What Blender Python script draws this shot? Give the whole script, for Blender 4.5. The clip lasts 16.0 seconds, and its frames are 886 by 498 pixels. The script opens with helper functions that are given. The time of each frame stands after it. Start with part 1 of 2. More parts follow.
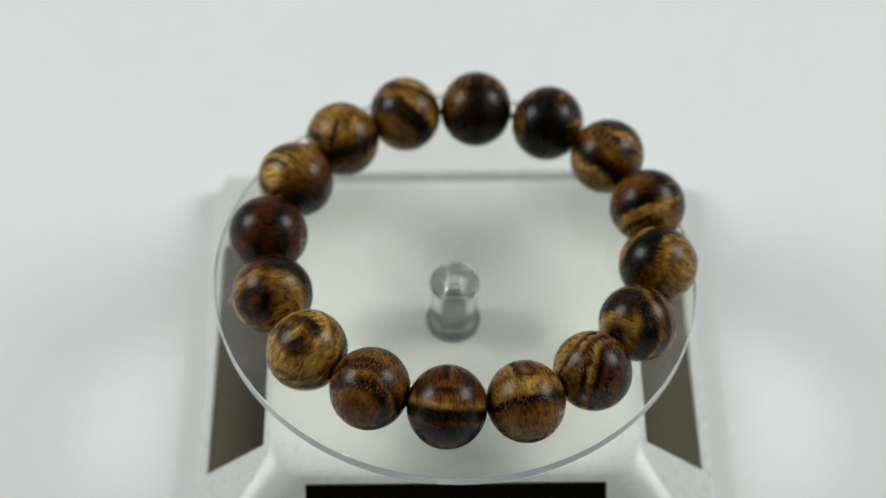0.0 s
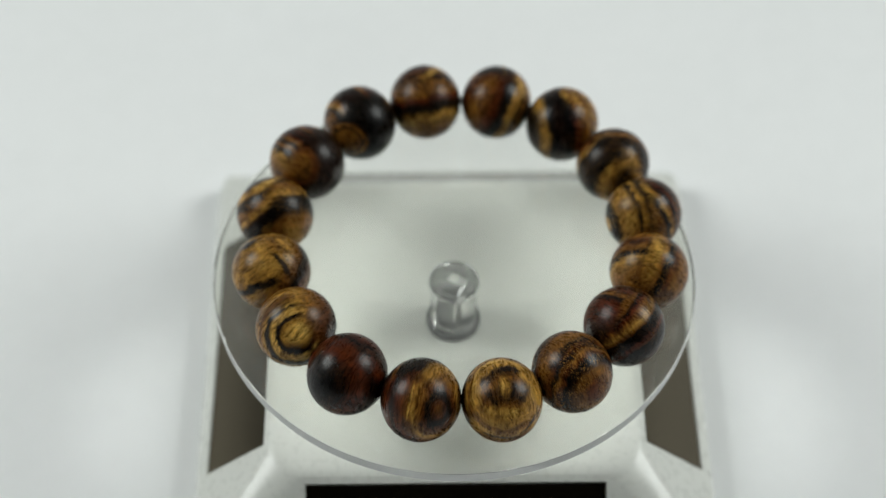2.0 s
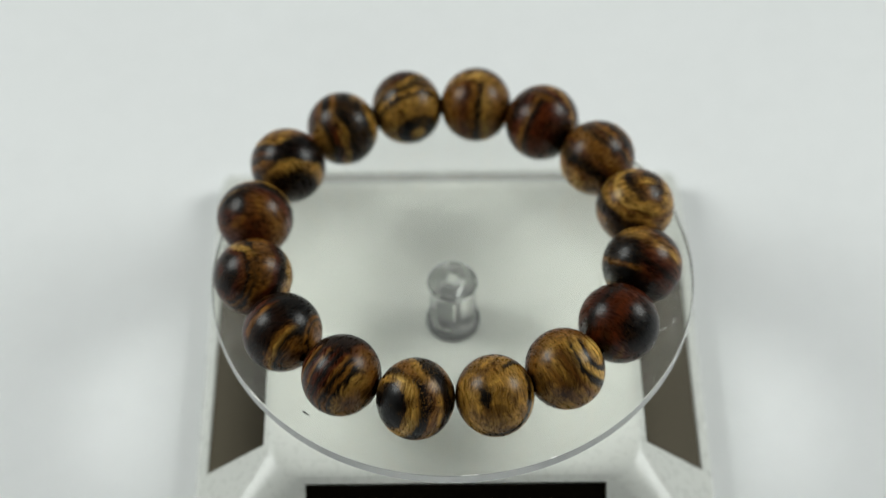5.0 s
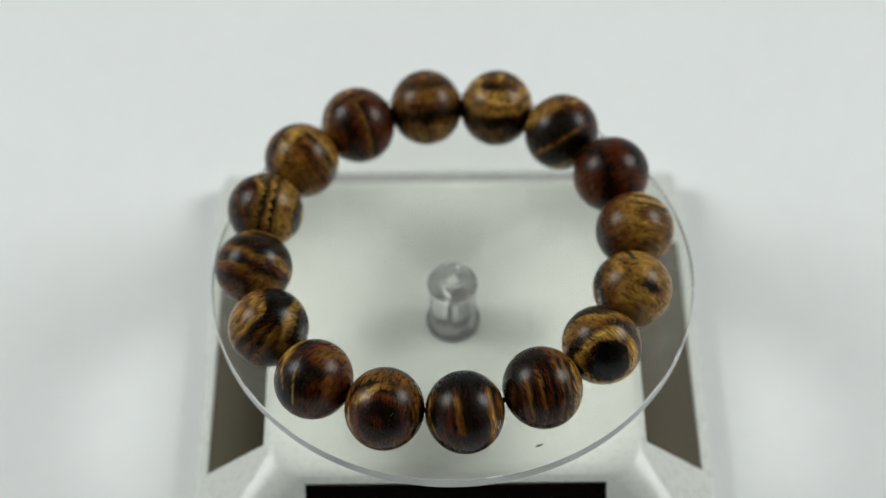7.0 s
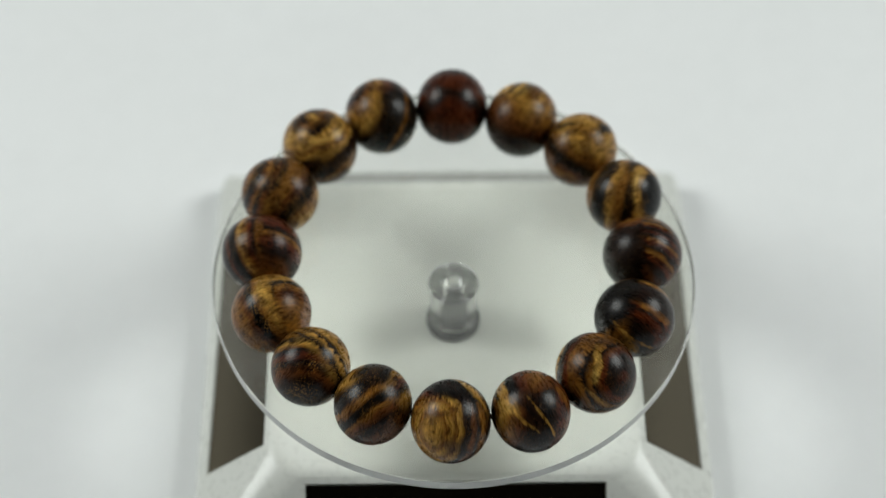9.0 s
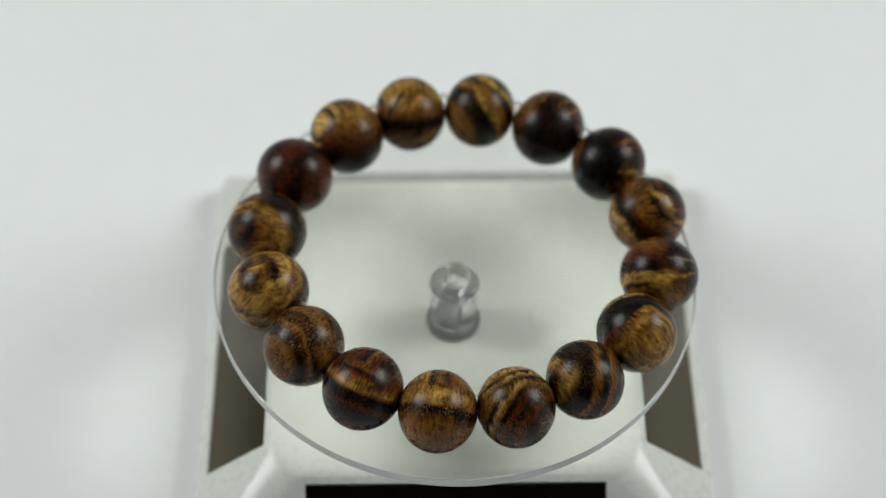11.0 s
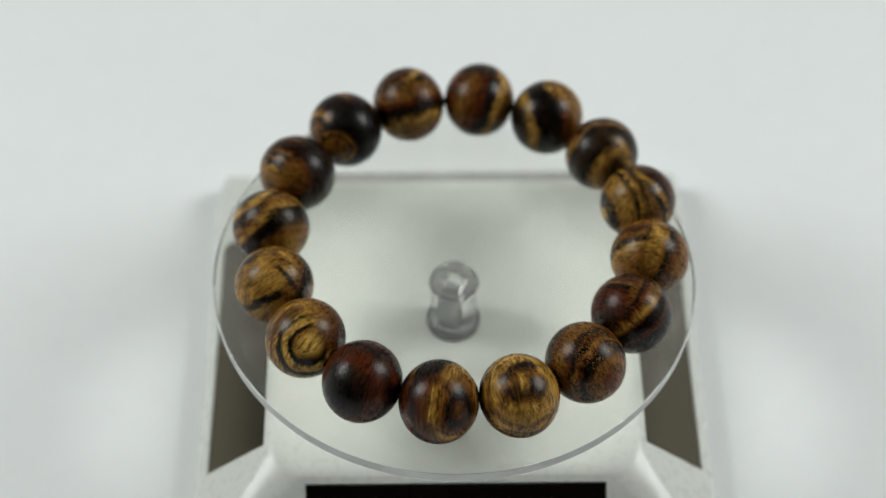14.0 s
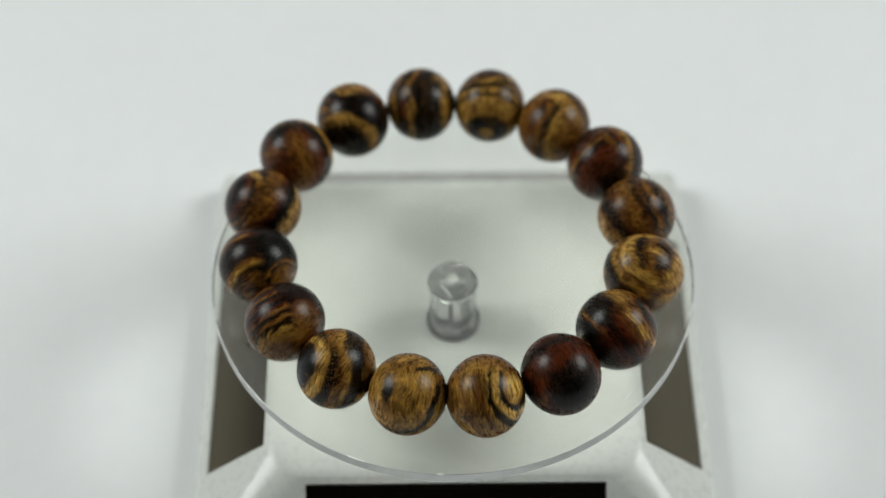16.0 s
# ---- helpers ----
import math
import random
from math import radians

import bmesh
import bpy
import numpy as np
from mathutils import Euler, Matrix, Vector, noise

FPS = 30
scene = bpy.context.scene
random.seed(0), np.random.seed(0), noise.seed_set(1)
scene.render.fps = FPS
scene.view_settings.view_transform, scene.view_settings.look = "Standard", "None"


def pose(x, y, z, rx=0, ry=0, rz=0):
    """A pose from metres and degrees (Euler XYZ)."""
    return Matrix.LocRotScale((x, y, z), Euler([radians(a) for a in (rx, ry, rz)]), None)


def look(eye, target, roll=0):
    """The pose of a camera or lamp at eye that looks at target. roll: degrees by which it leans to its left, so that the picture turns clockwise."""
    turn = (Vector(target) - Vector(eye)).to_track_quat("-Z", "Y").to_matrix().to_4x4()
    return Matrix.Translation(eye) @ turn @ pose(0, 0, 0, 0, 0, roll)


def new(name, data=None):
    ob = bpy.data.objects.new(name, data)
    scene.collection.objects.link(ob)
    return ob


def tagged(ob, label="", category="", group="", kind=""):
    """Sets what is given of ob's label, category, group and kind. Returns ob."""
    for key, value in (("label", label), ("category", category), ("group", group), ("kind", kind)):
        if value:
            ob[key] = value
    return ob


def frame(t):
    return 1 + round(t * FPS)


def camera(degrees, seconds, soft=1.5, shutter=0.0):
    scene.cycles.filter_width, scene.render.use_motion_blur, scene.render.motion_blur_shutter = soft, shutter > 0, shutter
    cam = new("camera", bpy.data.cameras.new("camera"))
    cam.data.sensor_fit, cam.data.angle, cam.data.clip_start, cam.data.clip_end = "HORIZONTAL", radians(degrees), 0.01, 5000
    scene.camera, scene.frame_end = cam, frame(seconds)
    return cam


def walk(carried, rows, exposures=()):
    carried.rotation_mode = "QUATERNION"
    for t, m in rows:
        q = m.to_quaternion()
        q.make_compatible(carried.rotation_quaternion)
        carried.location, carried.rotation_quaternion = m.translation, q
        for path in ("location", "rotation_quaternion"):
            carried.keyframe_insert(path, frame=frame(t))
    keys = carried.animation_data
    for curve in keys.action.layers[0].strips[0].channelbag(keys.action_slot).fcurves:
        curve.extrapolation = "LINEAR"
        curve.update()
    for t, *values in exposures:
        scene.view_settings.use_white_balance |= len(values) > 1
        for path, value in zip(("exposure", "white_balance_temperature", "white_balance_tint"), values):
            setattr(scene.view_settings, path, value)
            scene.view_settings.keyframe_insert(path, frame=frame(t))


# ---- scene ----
MM = 0.001
LIFT = 36.3          # bead centres above the table, mm
PERIOD_RATE = 30.59  # degrees a second at the start
SLOWING = -0.010     # degrees a second squared
LEAN = 1.15          # wobble of the disc, degrees
FOOT = -19.0         # height about which it leans, mm


def up(z):
    """Height above the table in metres of a height in mm against the bead centres."""
    return (z + LIFT) * MM


# ---- camera ----
cam = camera(26.95, 16.0, soft=1.4)
eye = pose(-0.00167, -0.17744, up(225.37), 38.15, 0, 0)
walk(cam, [(0.0, eye), (16.0, eye)])
cam.data.dof.use_dof = True
cam.data.dof.focus_distance = 0.266
cam.data.dof.aperture_fstop = 11.5
cam.data.dof.aperture_blades = 0

# ---- world and lamps ----
world = bpy.data.worlds.new("room_light")
world.use_nodes = True
world.node_tree.nodes["Background"].inputs["Color"].default_value = (0.90, 0.95, 1.0, 1)
world.node_tree.nodes["Background"].inputs["Strength"].default_value = 0.25
scene.world = world


def softbox(name, place, size, watts, colour):
    data = bpy.data.lights.new(name, "AREA")
    data.shape, data.size, data.energy, data.color = "DISK", size, watts, colour
    lamp = new(name, data)
    lamp.matrix_world = look(place, (0, 0, 0.03))
    return lamp


softbox("lamp_west", (-0.62, 0.13, 0.51), 0.38, 3.54, (0.955, 1.0, 0.965))
softbox("lamp_east", (0.62, 0.13, 0.51), 0.38, 3.54, (0.955, 1.0, 0.965))
scene.view_settings.exposure = 0.0


# ---- materials ----
class Nodes:
    """A short hand for building node materials."""

    def __init__(self, name):
        self.mat = bpy.data.materials.new(name)
        self.mat.use_nodes = True
        self.tree = self.mat.node_tree
        self.bsdf = self.tree.nodes["Principled BSDF"]

    def node(self, kind, **values):
        n = self.tree.nodes.new(kind)
        for key, value in values.items():
            n.inputs[key].default_value = value
        return n

    def link(self, a, b):
        self.tree.links.new(a, b)

    def math(self, op, a, b=0.0):
        n = self.tree.nodes.new("ShaderNodeMath")
        n.operation = op
        for i, v in enumerate((a, b)):
            if isinstance(v, (int, float)):
                n.inputs[i].default_value = v
            else:
                self.link(v, n.inputs[i])
        return n.outputs[0]

    def vec(self, op, a, b=(0, 0, 0), scale=None):
        n = self.tree.nodes.new("ShaderNodeVectorMath")
        n.operation = op
        for i, v in enumerate((a, b)):
            if isinstance(v, tuple):
                n.inputs[i].default_value = v
            else:
                self.link(v, n.inputs[i])
        if scale is not None:
            n.inputs["Scale"].default_value = scale
        return n.outputs["Value"] if op in ("LENGTH", "DOT_PRODUCT", "DISTANCE") else n.outputs[0]

    def object_space(self):
        return self.tree.nodes.new("ShaderNodeTexCoord").outputs["Object"]

    def noise(self, vector, scale, detail=3.0, rough=0.5):
        n = self.node("ShaderNodeTexNoise", Scale=scale, Detail=detail, Roughness=rough)
        self.link(vector, n.inputs["Vector"])
        return n.outputs["Fac"]

    def ramp(self, fac, stops):
        n = self.tree.nodes.new("ShaderNodeValToRGB")
        els = n.color_ramp.elements
        n.color_ramp.interpolation = "EASE"
        while len(els) < len(stops):
            els.new(0.5)
        for e, (at, colour) in zip(els, stops):
            e.position, e.color = at, (*colour, 1)
        self.link(fac, n.inputs["Fac"])
        return n.outputs["Color"]

    def mix(self, fac, a, b, blend="MIX"):
        n = self.tree.nodes.new("ShaderNodeMix")
        n.data_type, n.blend_type = "RGBA", blend
        for i, v in ((0, fac), (6, a), (7, b)):
            if isinstance(v, tuple):
                n.inputs[i].default_value = (*v, 1)
            elif isinstance(v, (int, float)):
                n.inputs[i].default_value = v
            else:
                self.link(v, n.inputs[i])
        return n.outputs[2]

    def bump(self, height, strength, distance):
        n = self.node("ShaderNodeBump", Strength=strength, Distance=distance)
        self.link(height, n.inputs["Height"])
        self.link(n.outputs["Normal"], self.bsdf.inputs["Normal"])


def surface(name, dark, light, rough, scale, relief=0.0, spread=0.1, **extra):
    """A painted, moulded or paper surface with faint variation at two scales."""
    m = Nodes(name)
    p = m.object_space()
    coarse, fine = m.noise(p, scale, 3), m.noise(p, scale * 14, 4)
    tone = m.math("ADD", m.math("MULTIPLY", coarse, 0.7), m.math("MULTIPLY", fine, 0.3))
    m.link(m.ramp(tone, [(0.3, dark), (0.7, light)]), m.bsdf.inputs["Base Color"])
    m.link(m.math("ADD", rough - spread / 2, m.math("MULTIPLY", fine, spread)), m.bsdf.inputs["Roughness"])
    if relief:
        m.bump(fine, 0.3, relief)
    for key, value in extra.items():
        m.bsdf.inputs[key.replace("_", " ")].default_value = value
    return m.mat


PAPER = surface("white_paper", (0.85, 0.86, 0.865), (0.885, 0.895, 0.90), 0.75, 14, 0.0001)
# unseen surroundings: greys chosen for the fill and reflections they give
UNSEEN_PALE = surface("unseen_pale_wall", (0.52, 0.525, 0.53), (0.56, 0.565, 0.57), 0.85, 10, 0.0003)
UNSEEN_DARK = surface("unseen_dark_wall", (0.022, 0.022, 0.022), (0.03, 0.03, 0.03), 0.8, 4)
UNSEEN_ROOF = surface("unseen_grey_roof", (0.18, 0.182, 0.185), (0.21, 0.212, 0.215), 0.85, 10, 0.0003)
PLASTIC = surface("white_plastic", (0.645, 0.655, 0.615), (0.66, 0.67, 0.63), 0.28, 60, 0.0)
CELL = surface("solar_cell", (0.0005, 0.0005, 0.0006), (0.0012, 0.0011, 0.0011), 0.09, 160, 0.0, 0.04, Specular_IOR_Level=0.8, Specular_Tint=(1.0, 0.76, 0.36, 1))
COLLAR = surface("dark_rubber", (0.005, 0.005, 0.006), (0.010, 0.010, 0.010), 0.5, 300)
STEEL = surface("brushed_steel", (0.14, 0.142, 0.145), (0.19, 0.192, 0.195), 0.22, 400, Metallic=1.0)
CORD = surface("dark_elastic_cord", (0.02, 0.012, 0.008), (0.05, 0.03, 0.02), 0.7, 900)
SCUFF = surface("pale_scratch", (0.8, 0.81, 0.81), (0.88, 0.88, 0.88), 0.5, 900)
SPECK = surface("dark_fleck", (0.01, 0.008, 0.006), (0.03, 0.02, 0.015), 0.7, 900)


def acrylic(name, rough, clear, tint=(0.985, 0.99, 0.985)):
    m = Nodes(name)
    p = m.object_space()
    smear = m.noise(p, 90, 4)
    m.link(m.math("ADD", rough, m.math("MULTIPLY", m.math("GREATER_THAN", smear, 0.64), 0.03)), m.bsdf.inputs["Roughness"])
    m.bsdf.inputs["Base Color"].default_value = (*tint, 1)
    m.bsdf.inputs["Transmission Weight"].default_value = clear
    m.bsdf.inputs["IOR"].default_value = 1.49
    return m.mat


CLEAR = acrylic("clear_acrylic", 0.0, 0.95, (0.968, 0.978, 0.945))
PURE = acrylic("clear_cast_acrylic", 0.0, 1.0)


EDGE = acrylic("polished_acrylic_edge", 0.25, 1.0)


def edge_gleam():
    """Pale colour standing in for light piped to the plate's rim: scatters light back and through."""
    m = Nodes("edge_gleam")
    tone = m.ramp(m.noise(m.object_space(), 400, 3), [(0.3, (0.92, 0.93, 0.93)), (0.7, (0.97, 0.98, 0.98))])
    m.link(tone, m.bsdf.inputs["Base Color"])
    m.bsdf.inputs["Roughness"].default_value = 0.3
    pass_on = m.tree.nodes.new("ShaderNodeBsdfTranslucent")
    m.link(tone, pass_on.inputs["Color"])
    both = m.tree.nodes.new("ShaderNodeMixShader")
    both.inputs[0].default_value = 0.55
    m.link(m.bsdf.outputs[0], both.inputs[1])
    m.link(pass_on.outputs[0], both.inputs[2])
    clear = m.tree.nodes.new("ShaderNodeBsdfTransparent")
    veil = m.tree.nodes.new("ShaderNodeMixShader")
    veil.inputs[0].default_value = 0.65
    m.link(both.outputs[0], veil.inputs[1])
    m.link(clear.outputs[0], veil.inputs[2])
    m.link(veil.outputs[0], m.tree.nodes["Material Output"].inputs["Surface"])
    return m.mat


EDGE_GLEAM = edge_gleam()

TONES = {
    "K": (0.0012, 0.0008, 0.0005), "D": (0.009, 0.0030, 0.0010), "R": (0.066, 0.0125, 0.0019),
    "B": (0.082, 0.0250, 0.0038), "C": (0.160, 0.068, 0.0100), "T": (0.320, 0.176, 0.034),
    "Y": (0.540, 0.335, 0.078),
}


def outer(a, b, far=1.0):
    """A point on a bead's outer and upper side (along the string, outward, up): a across it and b up it, as seen from outside the ring; far radii out."""
    c = math.sqrt(max(0.0, 1 - a * a - b * b))
    return tuple(Vector((a, 0.617 * c - 0.786 * b, 0.786 * c + 0.617 * b)).normalized() * far)


def striped_wood(front, back, warp=0.15, seed=0.0, flecks=0.05, marks=()):
    """Figured wood. The outer and the inner half of a bead each have growth layers round a centre (along the string, outward, up; in bead
    radii), coloured by bands such as 'K0 T20 D45' from the nearest layer to the farthest. Marks are single streaks and patches on the
    outer side: across, up, slant in degrees, half length, half width, tone, strength."""
    m = Nodes("figured_wood")
    p = m.vec("MULTIPLY", m.object_space(), (1 / 0.006, -1 / 0.006, 1 / 0.006))
    shifted = m.vec("ADD", p, (seed * 7.3, seed * 3.1, seed * 5.7))
    sep = m.tree.nodes.new("ShaderNodeSeparateXYZ")
    m.link(p, sep.inputs[0])
    # straight fibres run up the outer face
    rise = m.math("ADD", m.vec("DOT_PRODUCT", p, (0.0, -0.786, 0.617)), m.math("MULTIPLY", m.noise(shifted, 1.1, 1.0), 0.5))
    depth = m.vec("DOT_PRODUCT", p, (0.0, 0.617, 0.786))
    sway = m.math("ADD", sep.outputs[0], m.math("MULTIPLY", m.noise(shifted, 1.6, 1.0), 0.35))
    comb = m.tree.nodes.new("ShaderNodeCombineXYZ")
    m.link(m.math("MULTIPLY", sway, 15.0), comb.inputs[0])
    m.link(m.math("MULTIPLY", rise, 2.2), comb.inputs[1])
    m.link(m.math("MULTIPLY", depth, 6.0), comb.inputs[2])
    strands = m.vec("ADD", comb.outputs[0], (seed * 3.7, seed, seed * 2.3))
    grain = m.noise(strands, 1.0, 4.0, 0.66)
    drift = m.math("MULTIPLY", m.math("SUBTRACT", m.noise(shifted, 1.3, 2.0), 0.5), warp * 2.2)
    wave = m.math("MULTIPLY", m.math("SUBTRACT", m.noise(shifted, 4.2, 3.0, 0.6), 0.5), warp * 0.5)
    feather = m.math("MULTIPLY", m.math("SUBTRACT", grain, 0.5), 0.22)
    wander = m.math("ADD", m.math("ADD", drift, wave), feather)

    def layers(spec):
        centre, bands, *stretch = spec
        near = max(0.0, Vector(centre).length - 1.0)
        if near > 1.0:  # flat layers across the bead
            ring = m.math("SUBTRACT", near + 1.0, m.vec("DOT_PRODUCT", p, tuple(Vector(centre).normalized())))
        else:  # shells round a knot
            reach = m.vec("SUBTRACT", p, tuple(centre))
            if stretch:
                reach = m.vec("MULTIPLY", reach, stretch[0])
            ring = m.vec("LENGTH", reach)
        f = m.math("ADD", ring, wander)
        u = m.math("MULTIPLY", m.math("SUBTRACT", f, near), 0.5)
        colour = m.ramp(u, [(int(b[1:]) / 100, TONES[b[0]]) for b in bands.split()])
        comb = m.tree.nodes.new("ShaderNodeCombineXYZ")
        m.link(m.math("MULTIPLY", f, 15.0), comb.inputs[0])
        m.link(m.math("MULTIPLY", sep.outputs[0], 1.5), comb.inputs[1])
        m.link(m.math("MULTIPLY", sep.outputs[2], 1.5), comb.inputs[2])
        return colour, m.noise(m.vec("ADD", comb.outputs[0], (seed, 2.0 * seed, 0.0)), 1.0, 3.0, 0.6)

    colour_a, fibre_a = layers(front)
    colour_b, fibre_b = layers(back)
    turn = m.tree.nodes.new("ShaderNodeMapRange")
    turn.interpolation_type = "SMOOTHSTEP"
    turn.inputs["From Min"].default_value, turn.inputs["From Max"].default_value = 0.2, -0.2
    m.link(m.math("ADD", sep.outputs[1], m.math("MULTIPLY", wander, 1.2)), turn.inputs["Value"])
    half = turn.outputs["Result"]
    colour = m.mix(half, colour_a, colour_b)
    blur = m.math("MULTIPLY", m.math("SUBTRACT", m.noise(shifted, 5.0, 4.0, 0.65), 0.5), 1.6)
    for across, rise_to, slant, long, wide, tone, strength in marks:
        n = Vector(outer(across, rise_to))
        side = (Vector((1, 0, 0)) - n * n.x).normalized()
        lift = n.cross(side)
        if lift.z < 0:
            lift = -lift
        ca, sa = math.cos(radians(slant)), math.sin(radians(slant))
        away = m.vec("SUBTRACT", p, tuple(n))
        run = m.vec("DOT_PRODUCT", away, tuple((side * ca + lift * sa) / long))
        thick = m.vec("DOT_PRODUCT", away, tuple((lift * ca - side * sa) / wide))
        thick = m.math("ADD", thick, m.math("MULTIPLY", wander, 0.55 / wide))
        off = m.vec("DOT_PRODUCT", away, tuple(n * 0.9))
        span = m.math("SQRT", m.math("ADD", m.math("ADD", m.math("MULTIPLY", run, run), m.math("MULTIPLY", thick, thick)), m.math("MULTIPLY", off, off)))
        fade = m.tree.nodes.new("ShaderNodeMapRange")
        fade.interpolation_type = "SMOOTHSTEP"
        fade.inputs["From Min"].default_value, fade.inputs["From Max"].default_value = 1.25, 0.45
        fade.inputs["To Max"].default_value = strength
        m.link(m.math("ADD", span, blur), fade.inputs["Value"])
        colour = m.mix(fade.outputs["Result"], colour, TONES[tone])
    rings = m.math("ADD", m.math("MULTIPLY", fibre_a, m.math("SUBTRACT", 1.0, half)), m.math("MULTIPLY", fibre_b, half))
    fibre = m.math("ADD", m.math("MULTIPLY", rings, 0.32), m.math("MULTIPLY", grain, 0.68))
    shade = m.ramp(fibre, [(0.38, (0.22, 0.18, 0.15)), (0.5, (0.82, 0.80, 0.78)), (0.63, (1.6, 1.56, 1.45))])
    colour = m.mix(0.9, colour, shade, "MULTIPLY")
    # clouds of darker and redder heartwood
    cloud = m.ramp(m.noise(shifted, 2.1, 3.0, 0.6), [(0.36, (0.40, 0.33, 0.28)), (0.5, (1.0, 0.93, 0.85)), (0.62, (1.15, 1.17, 1.2))])
    colour = m.mix(0.85, colour, cloud, "MULTIPLY")
    # open pores, some filled with pale polish
    dash = m.noise(m.vec("MULTIPLY", strands, (2.6, 7.0, 5.0)), 1.0, 1.0, 0.6)
    patch = m.ramp(m.noise(shifted, 1.7, 2.0), [(0.42, (0.0, 0.0, 0.0)), (0.58, (1.0, 1.0, 1.0))])
    hole = m.math("MULTIPLY", m.math("GREATER_THAN", dash, 0.60), patch)
    colour = m.mix(m.math("MULTIPLY", hole, flecks), colour, (0.42, 0.21, 0.05))
    dot = m.math("GREATER_THAN", m.noise(m.vec("ADD", m.vec("MULTIPLY", shifted, (1.0, 1.0, 0.6)), (9.0, 4.0, 2.0)), 25.0, 1.0), 0.71)
    colour = m.mix(m.math("MULTIPLY", dot, 0.8), colour, (0.006, 0.004, 0.003))
    m.link(colour, m.bsdf.inputs["Base Color"])
    m.link(m.math("ADD", 0.17, m.math("MULTIPLY", fibre, 0.22)), m.bsdf.inputs["Roughness"])
    m.bsdf.inputs["Specular IOR Level"].default_value = 0.21
    m.bump(m.math("SUBTRACT", fibre, m.math("ADD", m.math("MULTIPLY", hole, 0.4), m.math("MULTIPLY", dot, 1.4))), 0.35, 0.00007)
    return m.mat


# ---- mesh helpers ----
def part(name, bm, material, parent=None, label="", smooth=True, sharp=11.5, recalc=True):
    mesh = bpy.data.meshes.new(name)
    if recalc:
        bmesh.ops.recalc_face_normals(bm, faces=bm.faces)
    bm.to_mesh(mesh)
    bm.free()
    for mat in material if isinstance(material, (list, tuple)) else (material,):
        mesh.materials.append(mat)
    for poly in mesh.polygons:
        poly.use_smooth = smooth
    if smooth:
        mesh.set_sharp_from_angle(angle=radians(sharp))
    ob = new(name, mesh)
    ob.parent = parent
    if label:
        tagged(ob, label)
    return ob


def lathe(profile, steps, closed=True, slots=None):
    """A solid turned about z from (radius, z) pairs in mm."""
    bm = bmesh.new()
    rings = []
    for r, z in profile:
        if r < 1e-6:
            rings.append([bm.verts.new((0, 0, z * MM))])
        else:
            rings.append([bm.verts.new((r * MM * math.cos(a), r * MM * math.sin(a), z * MM))
                          for a in (2 * math.pi * i / steps for i in range(steps))])
    pairs = list(zip(rings, rings[1:] + rings[:1]))
    for k, (a, b) in enumerate(pairs if closed else pairs[:-1]):
        for i in range(steps):
            j = (i + 1) % steps
            loop = [a[i % len(a)], a[j % len(a)], b[j % len(b)], b[i % len(b)]]
            loop = list(dict.fromkeys(loop))
            if len(loop) > 2:
                face = bm.faces.new(loop)
                face.material_index = slots[k] if slots else 0
    return bm


# ---- the place ----
def sheet(name, corners, material, label, category, thick=0.004):
    """A flat slab: corners of one side, thickened along its normal's back."""
    bm = bmesh.new()
    front = [bm.verts.new(c) for c in corners]
    normal = (Vector(corners[1]) - Vector(corners[0])).cross(Vector(corners[2]) - Vector(corners[0])).normalized()
    back = [bm.verts.new(Vector(c) - normal * thick) for c in corners]
    bm.faces.new(front)
    bm.faces.new(back[::-1])
    for i in range(4):
        j = (i + 1) % 4
        bm.faces.new((front[j], front[i], back[i], back[j]))
    return tagged(part(name, bm, material, smooth=False), label, category, kind="structure")


S, TOP = 0.75, 1.15
sheet("ground", [(-S, -S, 0), (S, -S, 0), (S, S, 0), (-S, S, 0)], PAPER, "smooth matt white paper sheet covering the table", "table")
# walls and roof are added out of view to shape bounced light
sheet("wall_north", [(S, S, 0), (S, S, TOP), (-S, S, TOP), (-S, S, 0)][::-1], UNSEEN_PALE, "unseen plain pale grey wall behind the table, added to bounce light", "wall")
sheet("wall_west", [(-S, -S, 0), (-S, S, 0), (-S, S, TOP), (-S, -S, TOP)], UNSEEN_PALE, "unseen plain pale grey wall beside the table, added to bounce light", "wall")
sheet("wall_east", [(S, S, 0), (S, -S, 0), (S, -S, TOP), (S, S, TOP)], UNSEEN_PALE, "unseen plain pale grey wall beside the table, added to bounce light", "wall")
# added unseen wall, dark so the front solar panel mirrors little light
sheet("wall_south", [(S, -S, 0), (-S, -S, 0), (-S, -S, TOP), (S, -S, TOP)], UNSEEN_DARK, "unseen dark grey wall, added to keep reflections dark", "wall")
sheet("ceiling", [(-S, -S, TOP), (-S, S, TOP), (S, S, TOP), (S, -S, TOP)], UNSEEN_ROOF, "unseen plain grey roof, added to set bounced light and reflections", "ceiling")


# ---- the solar display stand ----
ARC = 10


def rounded_square(bm, half, radius, z, arc=ARC):
    verts = []
    for k in range(4):
        cx, cy = [(1, 1), (-1, 1), (-1, -1), (1, -1)][k]
        for i in range(arc + 1):
            a = math.pi / 2 * (k + i / arc)
            verts.append(bm.verts.new(((cx * (half - radius) + radius * math.cos(a)) * MM,
                                       (cy * (half - radius) + radius * math.sin(a)) * MM, up(z))))
    return verts


SLOPE = math.atan2(8.4, 9.35)          # fall of the panelled sides
INNER, OUTER, PANEL = 30.3, 39.65, 23.1
SEAT = pose(0, 0.63 * MM, -0.8 * MM, 0, 0, 0.6)  # the body against the turning axis


def panel_half(across):
    """Half the width of a panel: those at the sides are a little narrower."""
    return PANEL - 0.45 if across else PANEL


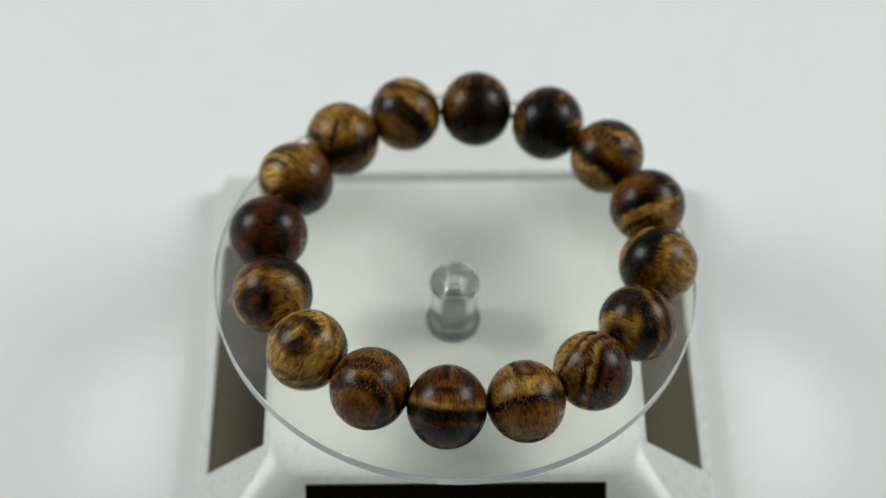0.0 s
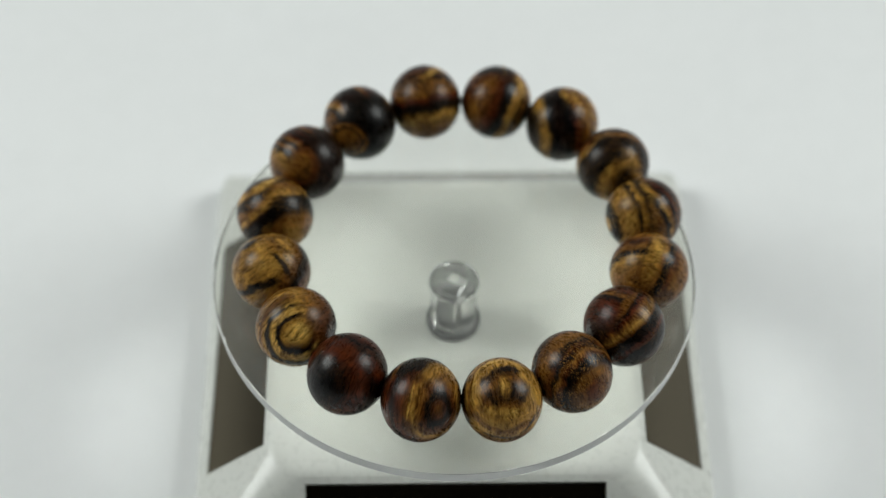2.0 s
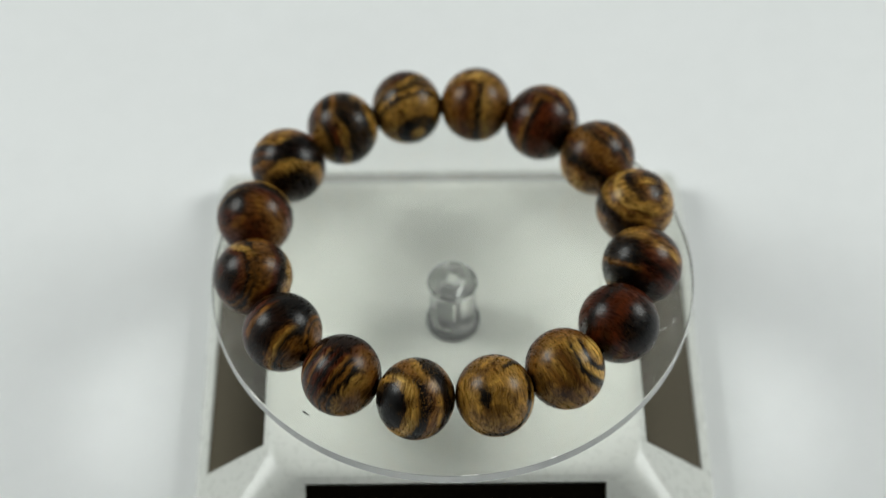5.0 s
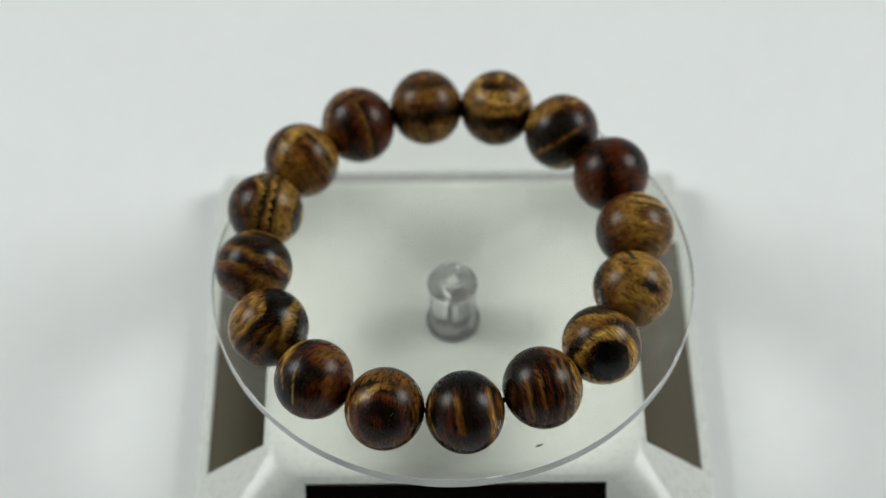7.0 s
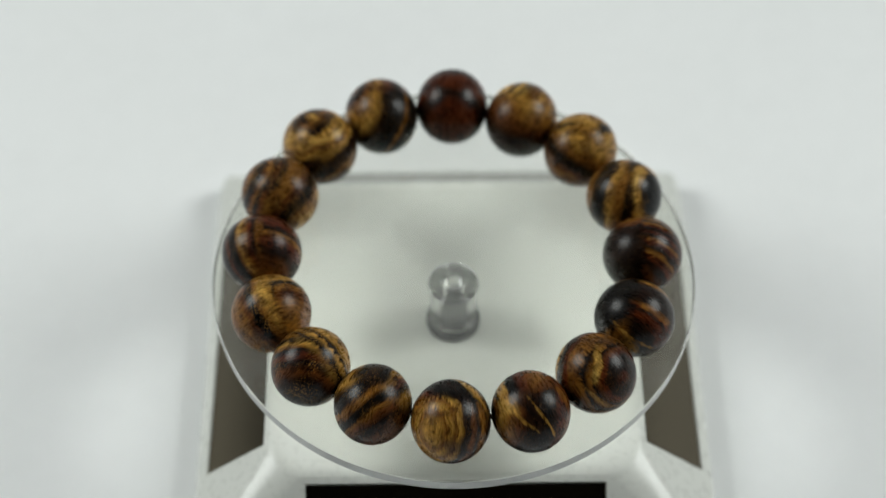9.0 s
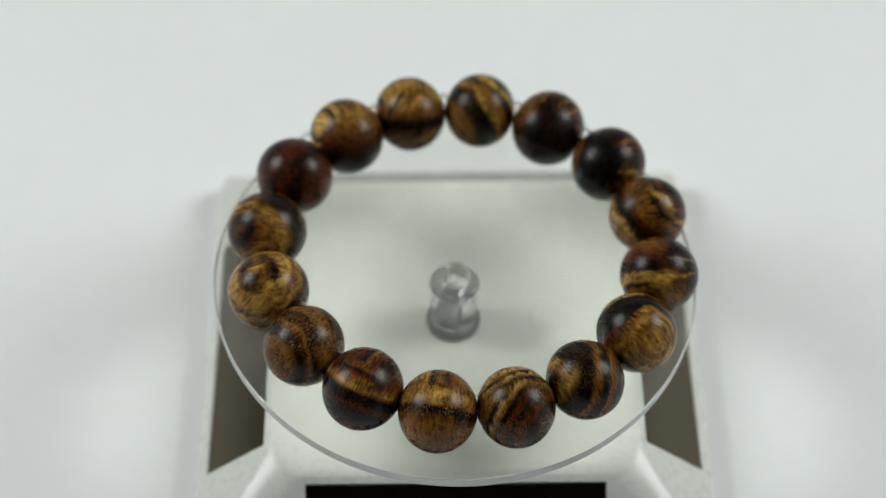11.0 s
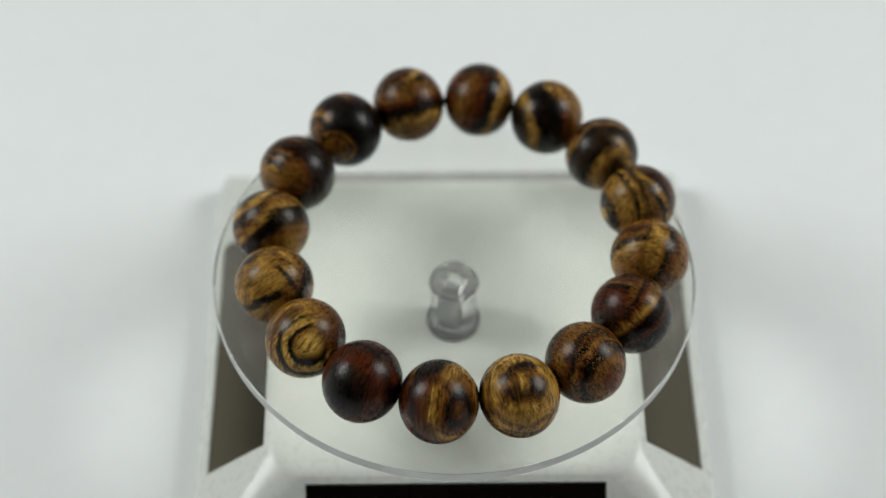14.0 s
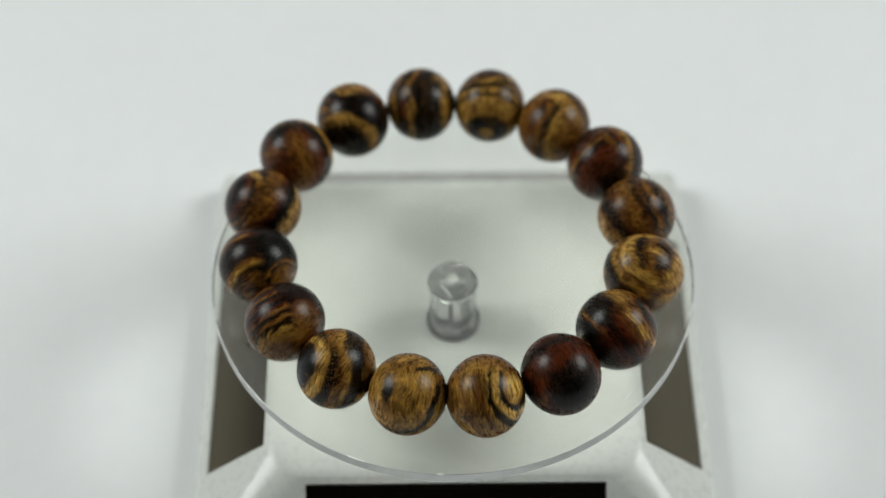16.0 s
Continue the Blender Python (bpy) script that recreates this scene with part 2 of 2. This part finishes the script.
def stand_body(parent):
    levels = [(24.0, 3.0, -19.5), (27.2, 4.6, -19.5), (27.9, 5.0, -19.54), (28.5, 5.3, -19.66), (28.95, 5.5, -19.82), (29.25, 5.6, -19.98),
              (40.7, 1.6, -30.27), (41.1, 2.0, -30.7), (41.35, 2.4, -31.4), (42.2, 3.1, -34.8), (41.9, 3.0, -35.5)]
    bm = bmesh.new()
    rings = [rounded_square(bm, *level) for level in levels]
    n = len(rings[0])
    slopes = []
    for k, (a, b) in enumerate(zip(rings, rings[1:])):
        for i in range(n):
            j = (i + 1) % n
            face = bm.faces.new((a[i], a[j], b[j], b[i]))
            if k == 5 and i % (ARC + 1) == ARC:
                slopes.append(face)
    bm.faces.new(rings[0][::-1])
    bm.faces.new(rings[-1])
    for face in slopes:
        mid = face.calc_center_median()
        out = Vector((mid.x, mid.y, 0)).normalized()
        side = Vector((-out.y, out.x, 0))
        down = Vector((out.x * math.cos(SLOPE), out.y * math.cos(SLOPE), -math.sin(SLOPE)))
        normal = Vector((out.x * math.sin(SLOPE), out.y * math.sin(SLOPE), math.cos(SLOPE)))
        for depth, grow in ((0.0, 0.25), (0.55, 0.05)):
            bmesh.ops.inset_individual(bm, faces=[face], thickness=0.0002)
            c = face.calc_center_median()
            origin = out * (29.25 * MM) + Vector((0, 0, up(-19.98)))
            for v in face.verts:
                s = math.copysign(panel_half(abs(out.x) > 0.5) + grow, side.dot(v.co - c))
                d = (INNER - 29.25 - grow if down.dot(v.co - c) < 0 else OUTER - 29.25 + grow) / math.cos(SLOPE)
                v.co = origin + side * (s * MM) + down * (d * MM) - normal * (depth * MM)
    ob = part("body", bm, PLASTIC, parent, "glossy white moulded plastic body with sloping sides")
    ob.matrix_basis = SEAT
    return ob


def solar_panel(parent, turn):
    bm = bmesh.new()
    length = (OUTER - INNER) / math.cos(SLOPE)
    bmesh.ops.create_cube(bm, size=1.0)
    bmesh.ops.scale(bm, vec=(length * MM, 2 * panel_half(turn % 180 == 0) * MM, 0.4 * MM), verts=bm.verts)
    ob = part("solar_panel", bm, CELL, parent, "thin glossy black solar cell panel", smooth=False)
    # lies in the recess of the slope
    start = Vector((29.25, 0, -19.98))
    down = Vector((math.cos(SLOPE), 0, -math.sin(SLOPE)))
    normal = Vector((math.sin(SLOPE), 0, math.cos(SLOPE)))
    mid = start + down * ((0.5 * (INNER + OUTER) - 29.25) / math.cos(SLOPE)) - normal * 0.32
    ob.matrix_basis = SEAT @ pose(0, 0, 0, 0, 0, turn) @ pose(mid.x * MM, 0, up(mid.z), 0, math.degrees(SLOPE), 0)
    return ob


display_stand = tagged(new("display_stand"), "white plastic solar display stand with a clear turntable", "display stand")
stand_body(display_stand)
for turn in (0, 90, 180, 270):
    solar_panel(display_stand, turn)
collar = part("shaft_collar", lathe([(3.8, -20.45), (4.35, -20.45), (4.35, -19.35), (4.25, -19.2), (3.8, -19.2)], 64),
              COLLAR, display_stand, "dark ring round the turning shaft")
collar.location.z = up(0)

# the turning plate: local z = 0 at the level of the bead centres
DISC_R, DISC_TOP, DISC_LOW = 37.9, -6.1, -7.95
turntable = part("turntable_disc",
                 lathe([(0, DISC_LOW), (DISC_R - 0.15, DISC_LOW), (DISC_R - 0.05, DISC_LOW + 0.04), (DISC_R, DISC_LOW + 0.13),
                        (DISC_R, DISC_TOP - 0.13), (DISC_R - 0.05, DISC_TOP - 0.04), (DISC_R - 0.15, DISC_TOP), (0, DISC_TOP)], 160, closed=False, slots=(0, 1, 1, 1, 1, 1, 0)),
                 [CLEAR, EDGE], display_stand, "clear round acrylic turntable disc")
turntable.visible_shadow = False
# added thin band: its pale colour stands in for light inside the edge
gleam_band = part("gleam_band", lathe([(DISC_R + 0.02, DISC_LOW + 0.02), (DISC_R + 0.05, DISC_LOW + 0.02), (DISC_R + 0.05, DISC_TOP - 0.02), (DISC_R + 0.02, DISC_TOP - 0.02)], 160),
           EDGE_GLEAM, turntable, "added pale band for the light caught in the disc's rim")
gleam_band.visible_shadow = False


def spindle_mesh():
    """A clear turned stem with a square socket open to the air inside it."""
    bm = lathe([(0, -20.2), (3.6, -20.2), (3.75, -20.0), (3.70, -10.9), (3.92, -10.6), (4.0, -9.9), (3.75, -9.3), (2.9, -8.9), (2.35, -8.75), (2.2, -8.55), (2.2, -8.02), (0, -8.02)], 72, closed=False)
    bmesh.ops.recalc_face_normals(bm, faces=bm.faces)
    rings = [[bm.verts.new((x * h * MM, y * h * MM, z * MM)) for x, y in ((1, 1), (-1, 1), (-1, -1), (1, -1))]
             for h, z in ((1.35, -19.9), (1.35, -12.0), (1.15, -11.7), (1.15, -11.0), (0.85, -10.7), (0.85, -9.8))]
    made = [bm.faces.new(rings[0][::-1]), bm.faces.new(rings[-1])]
    for a, b in zip(rings, rings[1:]):
        made += [bm.faces.new((a[i], a[(i + 1) % 4], b[(i + 1) % 4], b[i])) for i in range(4)]
    bmesh.ops.recalc_face_normals(bm, faces=made)
    bmesh.ops.reverse_faces(bm, faces=made)
    return bm


spindle = part("spindle", spindle_mesh(), PURE, turntable, "clear acrylic spindle with a square socket", recalc=False)


def drive_pin():
    """A square pin that stands in the socket."""
    bm = bmesh.new()
    bmesh.ops.create_cube(bm, size=1.0)
    bmesh.ops.scale(bm, vec=(2.5 * MM, 2.5 * MM, 7.0 * MM), verts=bm.verts)
    bmesh.ops.bevel(bm, geom=bm.edges, offset=0.25 * MM, segments=2, affect="EDGES")
    bmesh.ops.translate(bm, vec=(0, 0, -16.2 * MM), verts=bm.verts)
    return bm


part("drive_pin", drive_pin(), STEEL, spindle, "square steel drive pin")


# ---- the bracelet ----
# along x, along y, radius, all in mm about the turning axis
BEADS = [
    (-1.07, -29.67, 6.09), (10.44, -28.48, 5.99), (20.43, -22.91, 5.92), (27.68, -14.10, 5.88),
    (31.53, -3.03, 6.02), (30.70, 8.73, 5.93), (24.87, 18.99, 6.01), (15.51, 26.05, 5.99),
    (3.77, 28.95, 6.03), (-7.92, 27.69, 5.94), (-17.98, 22.02, 5.95), (-25.13, 13.18, 6.02),
    (-28.84, 2.07, 6.05), (-27.56, -9.62, 6.08), (-21.84, -19.9, 6.09), (-12.36, -26.58, 6.06),
]
OBLATE, SWELL = 0.953, 1.018


def inner(a, b, far=1.0):
    """A point on a bead's inner and upper side (along the string, outward, up): a across it and b up it, as seen over the ring; far radii out."""
    c = math.sqrt(max(0.0, 1 - a * a - b * b))
    v = Vector((-a, 0.786 * b - 0.617 * c, 0.617 * b + 0.786 * c)).normalized() * far
    return tuple(v)


WOOD = [
    striped_wood((outer(0, 1, 4), "D0 C11 D16 C21 D26 R31 C37 T43 C47 K51 D60 R66 K72 D85 B98"),
                 (inner(-1, 0, 4), "C0 B10 D22 R35 C46 D50 R60 R75 D90"), 0.10, 1, 0.1,
                 [(0.0, 0.62, 15, 0.3, 0.09, "C", 0.8), (0.05, 0.1, 2, 0.45, 0.09, "Y", 0.25), (-0.2, -0.38, 6, 0.5, 0.06, "B", 0.7)]),
    striped_wood((outer(0.05, 1, 4), "D0 C9 T18 T30 C38 K43 K48 B54 C64 C80 B97"),
                 (inner(-1, 0, 4), "C0 C25 B40 C52 K57 K61 T68 C85"), 0.14, 2, 0.6,
                 [(0.1, 0.45, 20, 0.35, 0.2, "Y", 0.5), (0.55, 0.08, -8, 0.35, 0.11, "K", 0.9), (-0.1, 0.7, 10, 0.4, 0.05, "K", 0.7)]),
    striped_wood(((-2.4, -3.2, 0), "C0 T18 C34 K42 K44 T50 C54 K58 R66 D74 B82 D92"),
                 (inner(0.1, -0.8), "T0 T8 K14 K24 T32 T50 K57 T61 K66 T75 C90"), 0.10, 3, 0.55),
    striped_wood((outer(-0.82, 0.57, 4), "C0 T12 D21 K27 D34 C40 C44 K50 K56 C62 B68 D77 B90"),
                 (inner(-1, 0, 4), "C0 T12 K20 R26 T34 K40 D55 K68 T80 K90"), 0.14, 4, 0.2),
    striped_wood((outer(-0.38, -0.18), "T0 T12 C21 T28 C34 T39 D45 D50 B55 D62 C70 D80 B92", (1.15, 0.85, 0.85)),
                 (inner(-0.7, -0.6, 4), "D0 K10 T22 K28 D40 K55 R65 C78 D85"), 0.15, 5, 0.1,
                 [(0.22, 0.3, -75, 0.4, 0.06, "T", 0.8), (-0.1, 0.75, 5, 0.6, 0.16, "K", 0.7)]),
    striped_wood((outer(-0.93, 0.3, 4), "T0 C11 B18 D26 D38 K48 D58 R68 B80 R92"),
                 (inner(-0.9, 0.2, 4), "R0 C20 R38 K48 K54 T60 T66 K72 C78 D90"), 0.12, 6, 0.1,
                 [(0.06, -0.2, -72, 0.62, 0.04, "T", 0.75), (-0.48, 0.02, -58, 0.5, 0.06, "T", 0.75), (-0.3, 0.3, -64, 0.5, 0.1, "K", 0.7), (-0.66, 0.42, -55, 0.34, 0.2, "Y", 0.6),
                  (0.32, 0.6, -30, 0.35, 0.16, "B", 0.8), (0.72, 0.25, -60, 0.3, 0.14, "C", 0.6)]),
    striped_wood((outer(0.08, -0.25), "R0 D13 D25 R31 B35 D41 C46 D51 C57 B62 K68 C76 B86"),
                 (inner(0, 1, 4), "T0 C12 K22 C32 C42 R48 K60 K65 T75 C90"), 0.22, 7, 0.1,
                 [(-0.3, 0.42, 38, 0.5, 0.12, "Y", 0.6), (-0.68, -0.35, -58, 0.5, 0.07, "T", 0.9), (-0.5, -0.62, -50, 0.3, 0.05, "C", 0.9), (0.3, 0.62, -12, 0.45, 0.07, "C", 0.7)]),
    striped_wood((outer(-1, 0, 4), "D0 T3 K6 D18 R28 D34 R38 D43 D52 D71 C78 T81 K85 C90 C98"),
                 (inner(-0.8, -0.3), "C0 C16 K20 C24 K30 K78 C86 K92"), 0.10, 8, 0.03,
                 [(-0.05, 0.45, -50, 0.11, 0.016, "K", 1.0), (-0.2, 0.05, -86, 0.6, 0.1, "C", 0.85), (-0.9, 0.1, 86, 0.7, 0.05, "T", 0.9), (-0.6, -0.5, 80, 0.4, 0.12, "R", 0.7)]),
    striped_wood(((-3.8, -1.2, 0), "D0 B10 D16 R22 C27 K31 R38 C42 K45 R51 K56 R61 C65 K69 C75 K79 T85 C95"),
                 (inner(-0.7, 0.2), "C0 C12 B22 D32 D60 K80"), 0.13, 9),
    striped_wood((outer(-0.62, -0.22), "K0 K24 D28 T34 Y39 T43 K48 D53 C60 T67 D72 K78 T86"),
                 (inner(-0.7, -0.6, 4), "T0 C10 K22 K34 T42 C52 C58 K64 D72 T80 K90"), 0.10, 10, 0.3),
    striped_wood((outer(0.1, -0.2, 4), "T0 T30 C50 T70 C100"),
                 (inner(0.1, 0.95, 4), "C0 T25 C40 K54 K58 B65 C75 B90"), 0.11, 11, 0.1,
                 [(-0.36, -0.1, 88, 0.4, 0.17, "C", 0.6), (-0.36, 0.08, 88, 0.32, 0.2, "K", 1.0), (0.82, 0.12, 80, 0.6, 0.13, "K", 1.0),
                  (0.6, -0.58, 42, 0.5, 0.11, "K", 1.0), (0.05, -0.9, 10, 0.55, 0.1, "K", 0.9), (0.5, 0.72, -38, 0.5, 0.1, "K", 0.95)]),
    striped_wood((outer(0.66, 0.2), "Y0 Y9 T14 D19 K22 Y27 Y31 K36 K39 T44 C50 T58 C66 T80 C92", (1.05, 0.8, 0.8)),
                 (inner(0.2, 0.9), "D0 Y6 D11 Y16 B22 T30 C50 B65 D80"), 0.16, 12, 0.1,
                 [(-0.2, -0.1, 80, 0.7, 0.05, "B", 0.6), (-0.05, 0.3, 84, 0.5, 0.05, "Y", 0.5), (0.35, -0.6, -50, 0.4, 0.1, "D", 0.7)]),
    striped_wood((outer(-0.05, -0.35), "K0 K14 D28 R44 D60 R80 D95"),
                 (inner(0, -0.6), "R0 R25 D45 R60 K80"), 0.24, 13, 0.05,
                 [(-0.85, -0.4, 70, 0.35, 0.1, "C", 0.5), (0.35, -0.82, 25, 0.35, 0.12, "B", 0.7)]),
    striped_wood((outer(0.55, -0.12), "C0 B9 D14 K18 B24 C30 T36 C42 B50 R58 D64 R72 D85 B95", (1.1, 0.9, 0.9)),
                 (inner(-0.8, 0.5, 4), "C0 T14 D26 K34 K52 C58 K64 K80 T88 D95"), 0.12, 14, 0.1,
                 [(-0.15, 0.0, 86, 0.55, 0.025, "Y", 0.7), (0.1, 0.1, 84, 0.6, 0.14, "C", 0.6)]),
    striped_wood((outer(0, 0.32), "T0 C14 C22 T30 T44 C52 T60 B70 T80 D92", (0.9, 1.0, 1.0)),
                 (inner(0, 0.8), "T0 B8 K15 D24 T31 Y40 C47 T54 D64 D72 C85 K95"), 0.30, 15, 0.2,
                 [(0.0, 0.26, 5, 0.52, 0.34, "D", 0.8), (-0.02, 0.4, 84, 0.34, 0.13, "T", 0.85), (-0.08, 0.36, 78, 0.25, 0.04, "Y", 0.8), (-0.4, 0.12, -55, 0.28, 0.1, "K", 0.7), (0.38, 0.1, 50, 0.3, 0.12, "K", 0.8),
                  (0.5, -0.6, 35, 0.4, 0.06, "K", 0.85), (-0.3, -0.82, -8, 0.5, 0.07, "D", 0.85), (-0.1, -0.25, -10, 0.5, 0.14, "Y", 0.5)]),
    striped_wood((outer(0.0, -0.55), "B0 B12 C26 D36 K41 B46 C50 K54 B60 T74 C95"),
                 (inner(0, 1, 4), "D0 B12 K24 C32 C44 B50 K62 K66 C74 T88"), 0.12, 16, 0.5,
                 [(-0.1, -0.55, 88, 0.35, 0.22, "R", 0.55)]),
]
def bead_mesh(radius):
    """A drilled bead, flattened a little along the string, which runs along x."""
    steps, rows, hole = 56, 28, radians(8)
    bm = bmesh.new()
    rings = []
    profile = [(math.cos(a) * OBLATE, math.sin(a)) for a in (hole + (math.pi - 2 * hole) * i / rows for i in range(rows + 1))]
    for x, r in profile:
        rings.append([bm.verts.new((x * radius * MM, r * radius * MM * math.cos(b), r * radius * MM * math.sin(b)))
                      for b in (2 * math.pi * k / steps for k in range(steps))])
    for a, b in zip(rings, rings[1:] + rings[:1]):
        for i in range(steps):
            j = (i + 1) % steps
            bm.faces.new((a[i], a[j], b[j], b[i]))
    return bm


LOOKS = [
    "red-brown wooden bead with a golden band", "tan speckled wooden bead with a black band", "golden wooden bead with two black stripes",
    "dark wooden bead with slanting tan stripes", "brown wooden bead with a golden eye", "black and red wooden bead with tan streaks",
    "wooden bead with a dark red heart", "black wooden bead with an orange stripe", "dark wooden bead with many fine red stripes",
    "tan wooden bead with a large dark patch", "plain tan wooden bead with a dark knot", "golden wooden bead with a ringed eye",
    "plain dark red wooden bead", "brown wooden bead with a dark-ringed eye", "yellow wooden bead with a dark swirl",
    "brown speckled wooden bead with black arcs",
]


def bracelet():
    thing = tagged(new("bead_bracelet"), "polished striped brown wooden bead bracelet on a clear disc", "bracelet")
    n = len(BEADS)
    for i, (x, y, r) in enumerate(BEADS):
        ax, ay, _ = BEADS[i - 1]
        bx, by, _ = BEADS[(i + 1) % n]
        bead = part("bead", bead_mesh(r * SWELL), WOOD[i], thing, LOOKS[i])
        z = r * SWELL + DISC_TOP + 0.02
        bead.matrix_basis = pose(x * MM, y * MM, z * MM, 0, 0, math.degrees(math.atan2(by - ay, bx - ax)))
    curve = bpy.data.curves.new("cord", "CURVE")
    curve.dimensions, curve.bevel_depth, curve.bevel_resolution = "3D", 0.0004, 3
    spline = curve.splines.new("POLY")
    spline.points.add(n - 1)
    for point, (x, y, r) in zip(spline.points, BEADS):
        point.co = (x * MM, y * MM, 0, 1)
    spline.use_cyclic_u = True
    curve.materials.append(CORD)
    cord = new("cord", curve)
    cord.parent = thing
    return thing


bead_bracelet = bracelet()


def fleck():
    bm = bmesh.new()
    bmesh.ops.create_icosphere(bm, subdivisions=2, radius=1.0)
    bmesh.ops.scale(bm, vec=(0.7 * MM, 0.16 * MM, 0.05 * MM), verts=bm.verts)
    return part("fleck", bm, SPECK, turntable, "dark splinter stuck on the disc")


def scuff(x, y, turn, length):
    bm = bmesh.new()
    bmesh.ops.create_icosphere(bm, subdivisions=2, radius=1.0)
    bmesh.ops.scale(bm, vec=(length * MM, 0.05 * MM, 0.015 * MM), verts=bm.verts)
    ob = part("scuff", bm, SCUFF, turntable, "fine pale scratch on the disc")
    ob.matrix_basis = pose(x * MM, y * MM, DISC_TOP * MM, 0, 0, turn)


for mark in ((-33.8, -3.9, 20, 0.45), (-34.4, -4.6, 75, 0.35), (-35.1, -6.4, 100, 0.7)):
    scuff(*mark)
chip = fleck()
chip.matrix_basis = pose(7.2 * MM, 33.75 * MM, DISC_TOP * MM, 0, 0, 168)


# ---- what turns ----
def motions():
    plate, ring = [], []
    for k in range(33):
        t = k * 0.5
        angle = PERIOD_RATE * t + SLOWING * t * t
        turn = pose(0, 0, up(0), 0, 0, angle)
        plate.append((t, turn @ pose(0, 0, FOOT * MM, 0, LEAN, 0) @ pose(0, 0, -FOOT * MM)))
        ring.append((t, turn @ pose(0, 0, 0, 0, LEAN, 0)))
    walk(turntable, plate)
    walk(bead_bracelet, ring)


motions()
